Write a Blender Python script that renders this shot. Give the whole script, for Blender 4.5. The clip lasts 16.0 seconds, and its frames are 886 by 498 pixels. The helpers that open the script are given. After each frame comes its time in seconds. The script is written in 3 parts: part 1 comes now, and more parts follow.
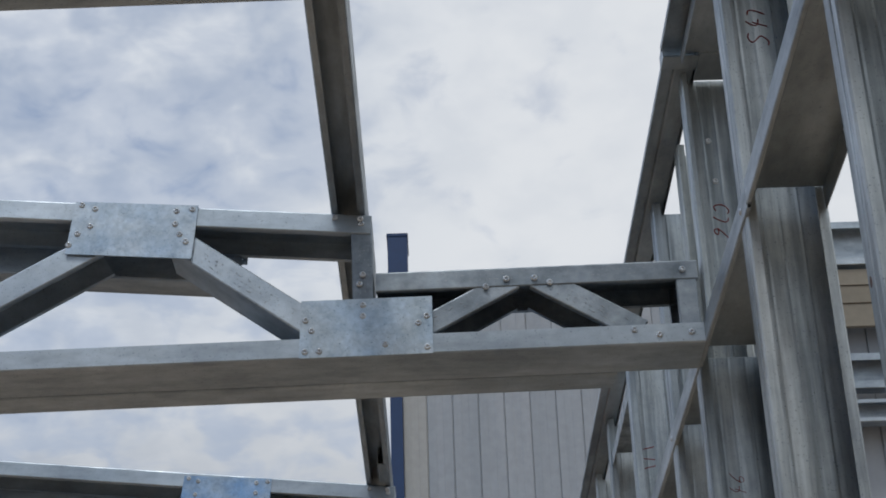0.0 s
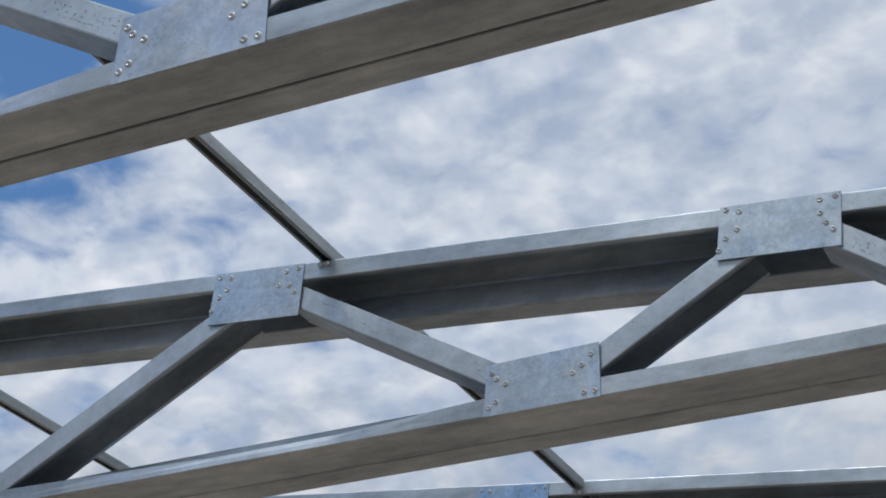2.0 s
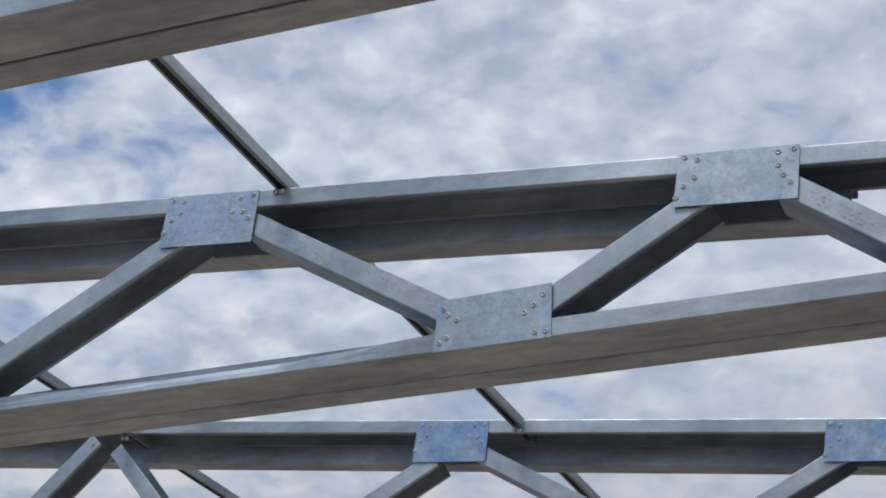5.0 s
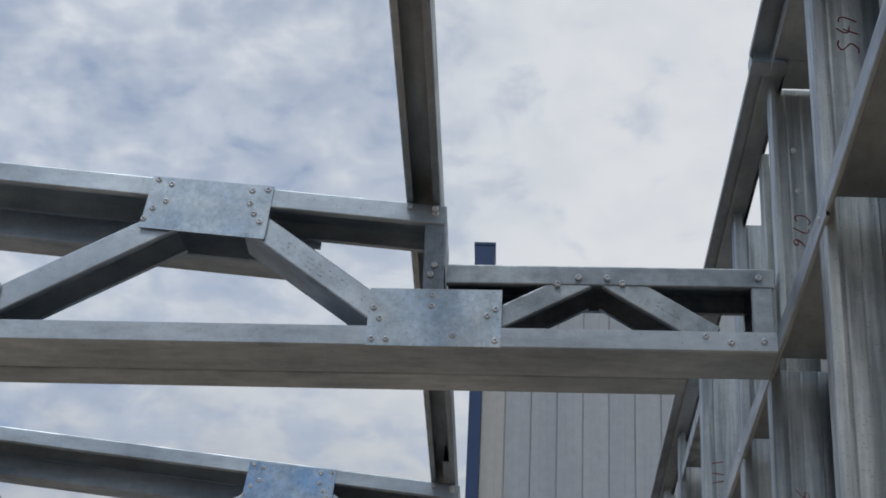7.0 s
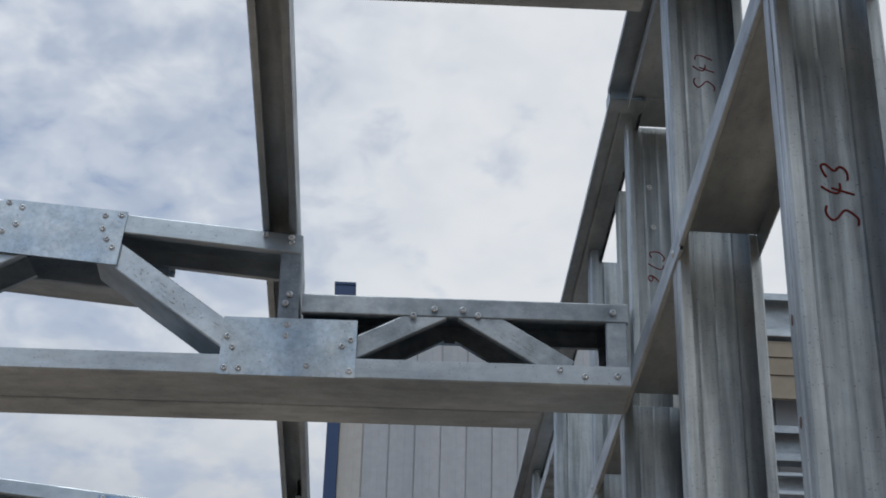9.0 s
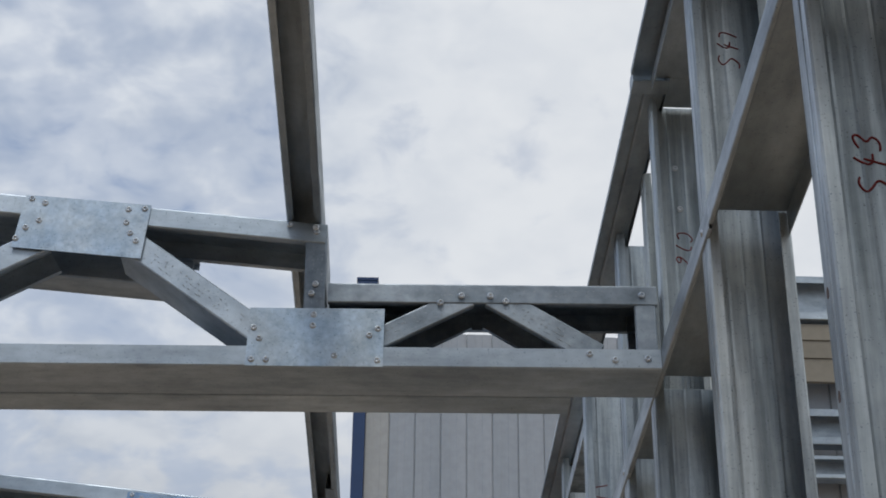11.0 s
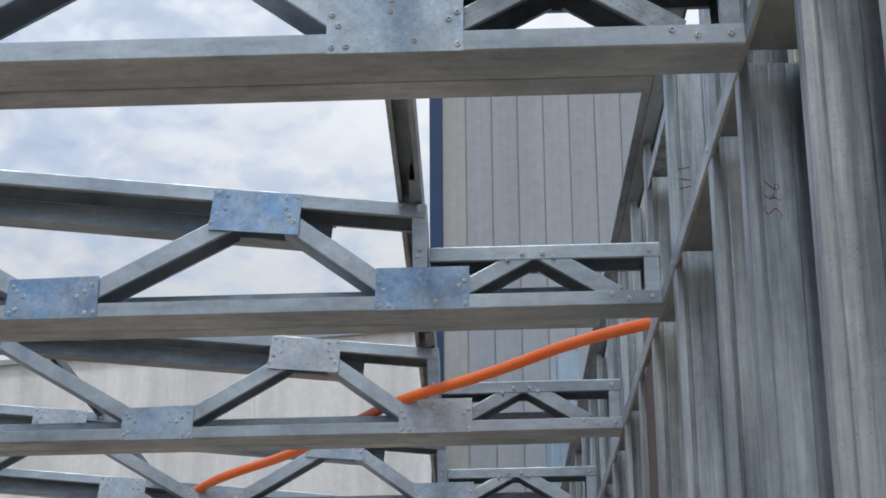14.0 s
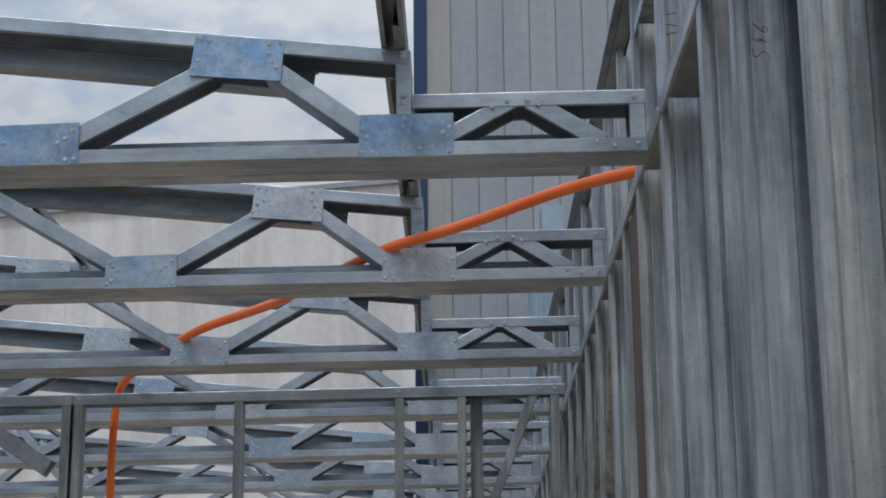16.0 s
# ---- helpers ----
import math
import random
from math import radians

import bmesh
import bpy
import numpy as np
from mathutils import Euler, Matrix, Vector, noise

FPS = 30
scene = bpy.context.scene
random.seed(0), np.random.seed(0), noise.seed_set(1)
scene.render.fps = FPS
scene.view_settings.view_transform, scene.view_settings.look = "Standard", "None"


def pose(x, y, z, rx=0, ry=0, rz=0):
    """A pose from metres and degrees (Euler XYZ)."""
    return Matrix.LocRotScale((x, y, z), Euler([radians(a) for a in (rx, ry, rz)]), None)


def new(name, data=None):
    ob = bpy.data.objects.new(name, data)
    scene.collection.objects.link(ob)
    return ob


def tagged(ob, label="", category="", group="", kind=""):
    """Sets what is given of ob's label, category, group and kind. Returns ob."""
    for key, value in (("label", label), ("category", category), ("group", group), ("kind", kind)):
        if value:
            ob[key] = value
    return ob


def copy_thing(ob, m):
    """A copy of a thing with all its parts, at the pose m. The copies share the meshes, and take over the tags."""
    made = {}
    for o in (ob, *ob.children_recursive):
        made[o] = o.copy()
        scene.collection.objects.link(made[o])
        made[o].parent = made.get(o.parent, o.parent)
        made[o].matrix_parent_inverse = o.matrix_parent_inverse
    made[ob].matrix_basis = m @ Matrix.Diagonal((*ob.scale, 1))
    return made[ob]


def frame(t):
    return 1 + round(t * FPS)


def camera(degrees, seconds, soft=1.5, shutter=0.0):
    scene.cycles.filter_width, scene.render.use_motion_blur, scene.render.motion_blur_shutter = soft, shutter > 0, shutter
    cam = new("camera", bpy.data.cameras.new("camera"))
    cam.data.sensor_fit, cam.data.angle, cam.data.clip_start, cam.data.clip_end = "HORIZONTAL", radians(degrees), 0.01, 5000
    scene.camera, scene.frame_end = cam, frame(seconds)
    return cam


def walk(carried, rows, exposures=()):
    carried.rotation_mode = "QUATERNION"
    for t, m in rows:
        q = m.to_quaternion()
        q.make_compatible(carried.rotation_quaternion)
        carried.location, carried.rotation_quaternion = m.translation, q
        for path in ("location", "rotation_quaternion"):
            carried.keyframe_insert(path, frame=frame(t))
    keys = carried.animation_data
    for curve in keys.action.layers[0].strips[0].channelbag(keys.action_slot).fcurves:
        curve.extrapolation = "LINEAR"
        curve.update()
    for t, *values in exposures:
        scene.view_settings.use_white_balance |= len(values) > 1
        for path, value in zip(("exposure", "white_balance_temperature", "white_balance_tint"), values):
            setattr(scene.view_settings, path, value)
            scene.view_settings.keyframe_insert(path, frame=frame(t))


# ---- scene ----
cam = camera(28.5, 16.0, soft=1.8)
PATH = [
    (0, -0.499, -3.000, 1.599, -0.59, 27.55, -2.00),
    (0.5, -0.489, -3.004, 1.603, 5.98, 28.22, -1.67),
    (1, -0.457, -2.985, 1.589, 13.86, 28.51, -1.48),
    (1.5, -0.427, -2.972, 1.570, 20.33, 28.67, -0.23),
    (2, -0.401, -2.967, 1.563, 25.19, 28.36, 0.70),
    (2.5, -0.397, -2.978, 1.557, 28.18, 27.39, 1.08),
    (3, -0.397, -2.991, 1.543, 30.04, 26.48, 1.52),
    (3.2, -0.393, -2.993, 1.547, 30.52, 26.14, 1.62),
    (5.3, -0.444, -2.977, 1.564, 20.23, 26.65, 2.48),
    (5.5, -0.451, -2.977, 1.565, 18.33, 27.07, 2.56),
    (6, -0.484, -2.988, 1.571, 13.23, 27.43, 3.10),
    (6.5, -0.477, -2.974, 1.565, 8.14, 27.65, 3.19),
    (7, -0.466, -2.957, 1.579, 2.77, 27.93, 2.87),
    (7.5, -0.455, -2.944, 1.575, -0.42, 28.52, 2.13),
    (8, -0.444, -2.939, 1.574, -1.42, 28.67, 1.90),
    (8.5, -0.456, -2.933, 1.569, -2.10, 29.19, 1.66),
    (8.7, -0.456, -2.932, 1.569, -2.33, 29.43, 1.60),
    (10.8, -0.463, -2.902, 1.567, -1.63, 29.56, 0.55),
    (11, -0.464, -2.900, 1.567, -1.57, 29.30, 0.53),
    (11.5, -0.459, -2.913, 1.561, -0.95, 28.53, 0.77),
    (12, -0.477, -2.921, 1.557, -0.52, 26.72, 0.14),
    (12.5, -0.478, -2.906, 1.548, -0.05, 24.93, -0.29),
    (13, -0.489, -2.891, 1.540, 0.36, 23.10, -0.14),
    (13.5, -0.485, -2.880, 1.532, 0.95, 21.41, -0.16),
    (14, -0.478, -2.882, 1.533, 1.09, 19.60, -0.37),
    (14.5, -0.481, -2.874, 1.528, 0.87, 18.06, -0.51),
    (15, -0.478, -2.869, 1.523, 0.71, 16.69, -0.58),
    (15.5, -0.480, -2.863, 1.523, 0.47, 15.58, -0.63),
    (16, -0.479, -2.851, 1.520, 0.57, 14.85, -0.46),
]
EXPOSURES = [(0, -0.06), (1.5, -0.04), (2.5, 0.03), (3.2, 0.03), (5.5, -0.03), (6.5, -0.10), (7, -0.11), (7.5, -0.04), (8.5, -0.03), (12.5, -0.02), (13, 0.06), (13.5, 0.14), (14, 0.30), (14.5, 0.42), (15, 0.47), (15.5, 0.46), (15.8, 0.41), (15.9, 0.19), (16, 0.03)]
walk(cam, [(t, pose(x, y, z, 90 + pitch, 0, yaw) @ pose(0, 0, 0, 0, 0, roll)) for t, x, y, z, yaw, pitch, roll in PATH], EXPOSURES)

# ---- sky and sun ----
SUN_EL, SUN_AZ = 62.0, 200.0


def make_world():
    world = bpy.data.worlds.new("sky")
    scene.world = world
    world.use_nodes = True
    nt = world.node_tree
    nt.nodes.clear()
    out = nt.nodes.new("ShaderNodeOutputWorld")
    bg = nt.nodes.new("ShaderNodeBackground")
    sky = nt.nodes.new("ShaderNodeTexSky")
    sky.sky_type = "NISHITA"
    sky.sun_disc = False
    sky.dust_density, sky.ozone_density = 0.2, 3.0
    sky.sun_elevation, sky.sun_rotation = radians(SUN_EL), radians(SUN_AZ)
    gain = nt.nodes.new("ShaderNodeMix")
    gain.data_type, gain.blend_type = "RGBA", "MULTIPLY"
    gain.inputs["Factor"].default_value = 1.0
    gain.inputs["B"].default_value = (SKY_GAIN * 0.76, SKY_GAIN, SKY_GAIN * 1.16, 1)
    nt.links.new(sky.outputs["Color"], gain.inputs["A"])
    co = nt.nodes.new("ShaderNodeTexCoord")
    # the cloud deck lies flat: the direction is divided by its height
    sep = nt.nodes.new("ShaderNodeSeparateXYZ")
    nt.links.new(co.outputs["Generated"], sep.inputs[0])
    hgt = nt.nodes.new("ShaderNodeMath")
    hgt.operation = "MAXIMUM"
    hgt.inputs[1].default_value = 0.06
    nt.links.new(sep.outputs["Z"], hgt.inputs[0])
    dome = nt.nodes.new("ShaderNodeMath")
    dome.inputs[1].default_value = 0.3
    nt.links.new(hgt.outputs[0], dome.inputs[0])
    div = nt.nodes.new("ShaderNodeVectorMath")
    div.operation = "DIVIDE"
    comb = nt.nodes.new("ShaderNodeCombineXYZ")
    for k in "XYZ":
        nt.links.new(dome.outputs[0], comb.inputs[k])
    nt.links.new(co.outputs["Generated"], div.inputs[0])
    nt.links.new(comb.outputs[0], div.inputs[1])

    def noise_node(scale, detail, rough, distort, offset):
        m = nt.nodes.new("ShaderNodeMapping")
        m.inputs["Location"].default_value = offset
        nt.links.new(div.outputs[0], m.inputs[0])
        n = nt.nodes.new("ShaderNodeTexNoise")
        n.inputs["Scale"].default_value, n.inputs["Detail"].default_value = scale, detail
        n.inputs["Roughness"].default_value, n.inputs["Distortion"].default_value = rough, distort
        nt.links.new(m.outputs[0], n.inputs["Vector"])
        return n.outputs["Fac"]

    def ramp(fac, stops):
        r = nt.nodes.new("ShaderNodeValToRGB")
        nt.links.new(fac, r.inputs[0])
        r.color_ramp.interpolation = "EASE"
        for i, (p, c) in enumerate(stops):
            e = r.color_ramp.elements[i] if i < 2 else r.color_ramp.elements.new(p)
            e.position, e.color = p, (*c, 1)
        return r.outputs[0]

    def math_node(op, a, b):
        m = nt.nodes.new("ShaderNodeMath")
        m.operation = op
        for i, v in enumerate((a, b)):
            if isinstance(v, (int, float)):
                m.inputs[i].default_value = v
            else:
                nt.links.new(v, m.inputs[i])
        return m.outputs[0]

    small = noise_node(19.0, 4, 0.5, 0.35, (3.1, 0.4, 0))
    broad = noise_node(3.0, 3, 0.5, 0.2, (0.7, 5.2, 0))
    # the deck opens towards the west and overhead
    flat = nt.nodes.new("ShaderNodeVectorMath")
    flat.operation = "MULTIPLY"
    flat.inputs[1].default_value = (1, 1, 0)
    nt.links.new(co.outputs["Generated"], flat.inputs[0])
    unit = nt.nodes.new("ShaderNodeVectorMath")
    unit.operation = "NORMALIZE"
    nt.links.new(flat.outputs[0], unit.inputs[0])
    dsep = nt.nodes.new("ShaderNodeSeparateXYZ")
    nt.links.new(unit.outputs[0], dsep.inputs[0])
    west = math_node("MULTIPLY", math_node("MINIMUM", math_node("ADD", math_node("SUBTRACT", dsep.outputs["X"], math_node("MULTIPLY", sep.outputs["Z"], 0.6)), WEST_EDGE), 0.0), WEST_OPEN)
    # and closes again beyond the gap: unseen cloud added to cut blue reflections
    beyond = math_node("MULTIPLY", math_node("MAXIMUM", math_node("SUBTRACT", math_node("MULTIPLY", dsep.outputs["X"], -1.0), 0.75), 0.0), 6.0)
    west = math_node("ADD", west, beyond)
    # a thinner stretch of the deck, high in the north-west
    dot = nt.nodes.new("ShaderNodeVectorMath")
    dot.operation = "DOT_PRODUCT"
    dot.inputs[1].default_value = (-0.245, 0.802, 0.545)
    nt.links.new(co.outputs["Generated"], dot.inputs[0])
    thin = math_node("MULTIPLY", ramp(dot.outputs["Value"], [(0.955, (0, 0, 0)), (0.992, (1, 1, 1))]), -0.05)
    west = math_node("ADD", west, thin)
    slope = math_node("MULTIPLY", math_node("ADD", dsep.outputs["X"], 0.12), 0.24)
    cover = math_node("ADD", math_node("ADD", math_node("MULTIPLY", small, 0.62), math_node("MULTIPLY", broad, 0.38)), math_node("ADD", west, slope))
    mask = ramp(cover, [(CLOUD_LO, (0, 0, 0)), (CLOUD_HI, (1, 1, 1)), (CLOUD_MID, (0.74, 0.74, 0.74))])
    shade_noise = noise_node(21.0, 3, 0.5, 0.12, (9.3, 2.2, 0))
    puffs = ramp(shade_noise, [(0.30, CLOUD_DARK), (0.66, CLOUD_LIGHT)])
    # the puffs melt into one even sheet towards the east
    even = nt.nodes.new("ShaderNodeMix")
    even.data_type = "RGBA"
    spread = math_node("ADD", math_node("ADD", math_node("MULTIPLY", dsep.outputs["X"], 1.5), 1.35), math_node("MULTIPLY", sep.outputs["Z"], -1.25))
    nt.links.new(ramp(spread, [(0.1, (0.0, 0.0, 0.0)), (0.85, (0.84, 0.84, 0.84))]), even.inputs["Factor"])
    nt.links.new(puffs, even.inputs["A"])
    even.inputs["B"].default_value = (*CLOUD_EVEN, 1)
    cloud = even.outputs["Result"]
    # the deck looks thicker and greyer towards the horizon
    low = ramp(sep.outputs["Z"], [(0.28, (0.69, 0.70, 0.715)), (0.45, (1, 1, 1))])
    thick = nt.nodes.new("ShaderNodeMix")
    thick.data_type, thick.blend_type = "RGBA", "MULTIPLY"
    thick.inputs["Factor"].default_value = 1.0
    nt.links.new(cloud, thick.inputs["A"])
    nt.links.new(low, thick.inputs["B"])
    veil = ramp(dot.outputs["Value"], [(0.95, (1, 1, 1)), (0.99, (0.86, 0.885, 0.92))])
    shade = nt.nodes.new("ShaderNodeMix")
    shade.data_type, shade.blend_type = "RGBA", "MULTIPLY"
    shade.inputs["Factor"].default_value = 1.0
    nt.links.new(thick.outputs["Result"], shade.inputs["A"])
    nt.links.new(veil, shade.inputs["B"])
    cloud = shade.outputs["Result"]
    mix = nt.nodes.new("ShaderNodeMix")
    mix.data_type = "RGBA"
    nt.links.new(mask, mix.inputs["Factor"])
    nt.links.new(gain.outputs["Result"], mix.inputs["A"])
    nt.links.new(cloud, mix.inputs["B"])
    nt.links.new(mix.outputs["Result"], bg.inputs["Color"])
    bg.inputs["Strength"].default_value = 1.0
    nt.links.new(bg.outputs[0], out.inputs[0])


SKY_GAIN = 0.115
WEST_EDGE, WEST_OPEN, CLOUD_LO, CLOUD_MID, CLOUD_HI = 0.885, 2.6, 0.13, 0.38, 0.53
CLOUD_DARK, CLOUD_LIGHT, CLOUD_EVEN = (0.54, 0.60, 0.70), (0.85, 0.875, 0.91), (0.735, 0.765, 0.805)
make_world()
sun = new("sun", bpy.data.lights.new("sun", "SUN"))
sun.data.energy, sun.data.angle, sun.data.color = 1.2, radians(12), (1.0, 0.96, 0.9)
sun.rotation_euler = (radians(90 - SUN_EL), 0, radians(180 - SUN_AZ))


# ---- materials ----
def material(name, build):
    m = bpy.data.materials.new(name)
    m.use_nodes = True
    nt = m.node_tree
    build(nt, nt.nodes["Principled BSDF"])
    return m


def nz(nt, scale, detail=4, rough=0.55, stretch=(1, 1, 1), obj=True):
    co = nt.nodes.new("ShaderNodeTexCoord")
    mp = nt.nodes.new("ShaderNodeMapping")
    mp.inputs["Scale"].default_value = stretch
    info = nt.nodes.new("ShaderNodeObjectInfo")
    add = nt.nodes.new("ShaderNodeVectorMath")
    add.operation = "MULTIPLY_ADD"
    add.inputs[1].default_value = (37, 53, 71)
    comb = nt.nodes.new("ShaderNodeCombineXYZ")
    for k in "XYZ":
        nt.links.new(info.outputs["Random"], comb.inputs[k])
    nt.links.new(comb.outputs[0], add.inputs[0])
    nt.links.new(co.outputs["Object"], mp.inputs[0])
    nt.links.new(mp.outputs[0], add.inputs[2])
    n = nt.nodes.new("ShaderNodeTexNoise")
    n.inputs["Scale"].default_value, n.inputs["Detail"].default_value, n.inputs["Roughness"].default_value = scale, detail, rough
    nt.links.new(add.outputs[0], n.inputs["Vector"])
    return n.outputs["Fac"]


def ramp_node(nt, fac, stops):
    r = nt.nodes.new("ShaderNodeValToRGB")
    nt.links.new(fac, r.inputs[0])
    for i, (p, c) in enumerate(stops):
        e = r.color_ramp.elements[i] if i < 2 else r.color_ramp.elements.new(p)
        e.position, e.color = p, (*c, 1) if len(c) == 3 else c
    return r.outputs[0]


def mix_node(nt, mode, fac, a, b):
    m = nt.nodes.new("ShaderNodeMix")
    m.data_type, m.blend_type = "RGBA", mode
    for key, v in (("Factor", fac), ("A", a), ("B", b)):
        if isinstance(v, (int, float)):
            m.inputs[key].default_value = v
        elif isinstance(v, tuple):
            m.inputs[key].default_value = (*v, 1)
        else:
            nt.links.new(v, m.inputs[key])
    return m.outputs["Result"]


def bump_node(nt, bsdf, fac, strength, distance):
    b = nt.nodes.new("ShaderNodeBump")
    b.inputs["Strength"].default_value, b.inputs["Distance"].default_value = strength, distance
    nt.links.new(fac, b.inputs["Height"])
    nt.links.new(b.outputs[0], bsdf.inputs["Normal"])


def galvanised(name, dark, light, stretch, metal=0.75, rough=(0.38, 0.6), spangle=40.0, tints=(), contrast=1.0, mottle=(), patchy=0.5):
    def build(nt, bsdf):
        streak = nz(nt, 9, 5, 0.6, stretch)
        fine = nz(nt, 38, 4, 0.6, stretch)
        blotch = nz(nt, 3.2, 4, 0.6, (1, 1, 1))
        grain = nz(nt, spangle, 3, 0.6, (1, 1, 1))
        speck = nz(nt, 300, 2, 0.5, (1, 1, 1))
        base = ramp_node(nt, streak, [(0.3, dark), (0.72, light)])
        low = 1 - 0.42 * contrast
        base = mix_node(nt, "MULTIPLY", 0.3, base, ramp_node(nt, fine, [(0.32, (low, low * 1.02, low * 1.05)), (0.62, (1, 1, 1))]))
        base = mix_node(nt, "MULTIPLY", patchy, base, ramp_node(nt, blotch, [(0.34, (0.52, 0.54, 0.58)), (0.64, (1, 1, 1))]))
        base = mix_node(nt, "MULTIPLY", 0.3, base, ramp_node(nt, grain, [(0.38, (0.68, 0.7, 0.75)), (0.62, (1, 1, 1))]))
        base = mix_node(nt, "MULTIPLY", 0.8, base, ramp_node(nt, speck, [(0.27, (0.35, 0.36, 0.38)), (0.34, (1, 1, 1))]))
        if mottle:
            cells = nt.nodes.new("ShaderNodeTexVoronoi")
            cells.inputs["Scale"].default_value = 150
            co = nt.nodes.new("ShaderNodeTexCoord")
            nt.links.new(co.outputs["Object"], cells.inputs["Vector"])
            base = mix_node(nt, "MULTIPLY", 0.3, base, ramp_node(nt, cells.outputs["Color"], [(0.2, (0.6, 0.64, 0.7)), (0.75, (1, 1, 1))]))
            base = mix_node(nt, "MULTIPLY", 1.0, base, ramp_node(nt, nz(nt, 11, 4, 0.6), [(0.36, mottle[0]), (0.62, mottle[1])]))
        if tints:
            info = nt.nodes.new("ShaderNodeObjectInfo")
            base = mix_node(nt, "MULTIPLY", 1.0, base, ramp_node(nt, info.outputs["Random"], tints))
        nt.links.new(base, bsdf.inputs["Base Color"])
        bsdf.inputs["Metallic"].default_value = metal
        rr = ramp_node(nt, fine, [(0.3, (rough[1],) * 3), (0.7, (rough[0],) * 3)])
        nt.links.new(rr, bsdf.inputs["Roughness"])
        bump_node(nt, bsdf, streak, 0.15, 0.004)
    return material(name, build)


M_CHORD = galvanised("galvanised_chord", (0.35, 0.42, 0.48), (0.60, 0.68, 0.74), (0.25, 0.9, 0.9), 0.75, (0.38, 0.6), 40.0, (), 1.3, (), 0.6)
# base colour darker than the chords, standing in for shade under noggings and tracks
M_CHORD_Y = galvanised("galvanised_nogging", (0.29, 0.335, 0.36), (0.51, 0.565, 0.595), (0.9, 0.25, 0.9), 0.8)
M_WEB = galvanised("galvanised_web_member", (0.38, 0.45, 0.51), (0.60, 0.68, 0.74), (0.5, 0.6, 0.6))
M_PLATE = galvanised("galvanised_plate", (0.46, 0.52, 0.57), (0.68, 0.74, 0.79), (1.6, 1.6, 1.6), 0.75, (0.34, 0.55), 75.0,
                     [(0.0, (0.88, 0.95, 1.0)), (0.5, (0.97, 0.98, 1.0)), (1.0, (0.8, 0.9, 1.0))], 1.3, ((0.86, 0.93, 1.0), (1.0, 0.98, 0.95)), 0.2)
M_PLATE_BLUE = galvanised("blued_galvanised_plate", (0.40, 0.46, 0.52), (0.74, 0.80, 0.86), (1.6, 1.6, 1.6), 0.75, (0.34, 0.55), 75.0,
                          [(0.0, (0.60, 0.76, 0.96)), (0.35, (0.8, 0.9, 1.0)), (0.6, (1.0, 1.0, 1.0)), (1.0, (0.62, 0.78, 0.97))], 1.2, ((0.66, 0.83, 1.0), (1.0, 0.97, 0.92)), 0.3)
M_PLATE_MIXED = galvanised("mixed_galvanised_plate", (0.48, 0.53, 0.57), (0.72, 0.77, 0.81), (1.6, 1.6, 1.6), 0.75, (0.36, 0.55), 75.0,
                           [(0.0, (1.0, 1.0, 1.0)), (0.45, (0.95, 0.98, 1.0)), (0.7, (0.74, 0.87, 1.0)), (1.0, (1.0, 0.97, 0.95))], 1.1, ((0.85, 0.93, 1.0), (1.0, 0.99, 0.97)), 0.25)
M_STUD = galvanised("galvanised_stud", (0.255, 0.295, 0.315), (0.70, 0.755, 0.78), (2.5, 2.5, 0.16), 0.75, (0.34, 0.6), 40.0,
                    [(0.0, (0.90, 0.95, 1.0)), (0.45, (1.0, 1.0, 0.99)), (0.8, (0.92, 0.94, 0.94)), (1.0, (1.0, 0.96, 0.87))], 1.6)
M_SCREW = galvanised("zinc_screw", (0.54, 0.60, 0.65), (0.76, 0.81, 0.85), (1, 1, 1), 0.6, (0.26, 0.42), 200.0)
# scuffed, and darkened to stand in for the shade on the heel's braces
M_HEEL = galvanised("shaded_scuffed_heel", (0.19, 0.235, 0.27), (0.49, 0.55, 0.60), (0.8, 0.9, 0.9), 0.75, (0.36, 0.6), 60.0, (), 1.7, (), 0.75)
M_BATTEN = galvanised("galvanised_batten", (0.32, 0.37, 0.40), (0.55, 0.61, 0.645), (1.5, 0.25, 1.5))


def painted(name, dark, light, scale=2.0, stretch=(1, 1, 1), rough=0.6, metal=0.0, bump=0.1):
    def build(nt, bsdf):
        a, b = nz(nt, scale, 5, 0.6, stretch), nz(nt, scale * 14, 3, 0.6)
        base = ramp_node(nt, a, [(0.32, dark), (0.7, light)])
        base = mix_node(nt, "MULTIPLY", 0.35, base, ramp_node(nt, b, [(0.35, (0.75, 0.75, 0.75)), (0.65, (1, 1, 1))]))
        nt.links.new(base, bsdf.inputs["Base Color"])
        bsdf.inputs["Roughness"].default_value, bsdf.inputs["Metallic"].default_value = rough, metal
        bump_node(nt, bsdf, b, bump, 0.004)
    return material(name, build)


M_CLAD = painted("pale_grey_cladding", (0.27, 0.31, 0.355), (0.36, 0.395, 0.44), 0.8, (2, 2, 0.15), 0.5)
M_CLAD_WARM = painted("cream_cladding", (0.31, 0.325, 0.33), (0.385, 0.40, 0.40), 0.8, (2, 2, 0.15), 0.5)
M_TAN = painted("tan_board", (0.20, 0.185, 0.15), (0.30, 0.28, 0.235), 2, (0.3, 1, 1), 0.8)
M_STORE = painted("blue_grey_sheet", (0.22, 0.34, 0.44), (0.34, 0.46, 0.56), 2, (2, 2, 0.3), 0.5, 0.3)
M_BLUE = painted("blue_flashing", (0.004, 0.028, 0.10), (0.007, 0.04, 0.13), 1.5, (1, 1, 1), 0.45)
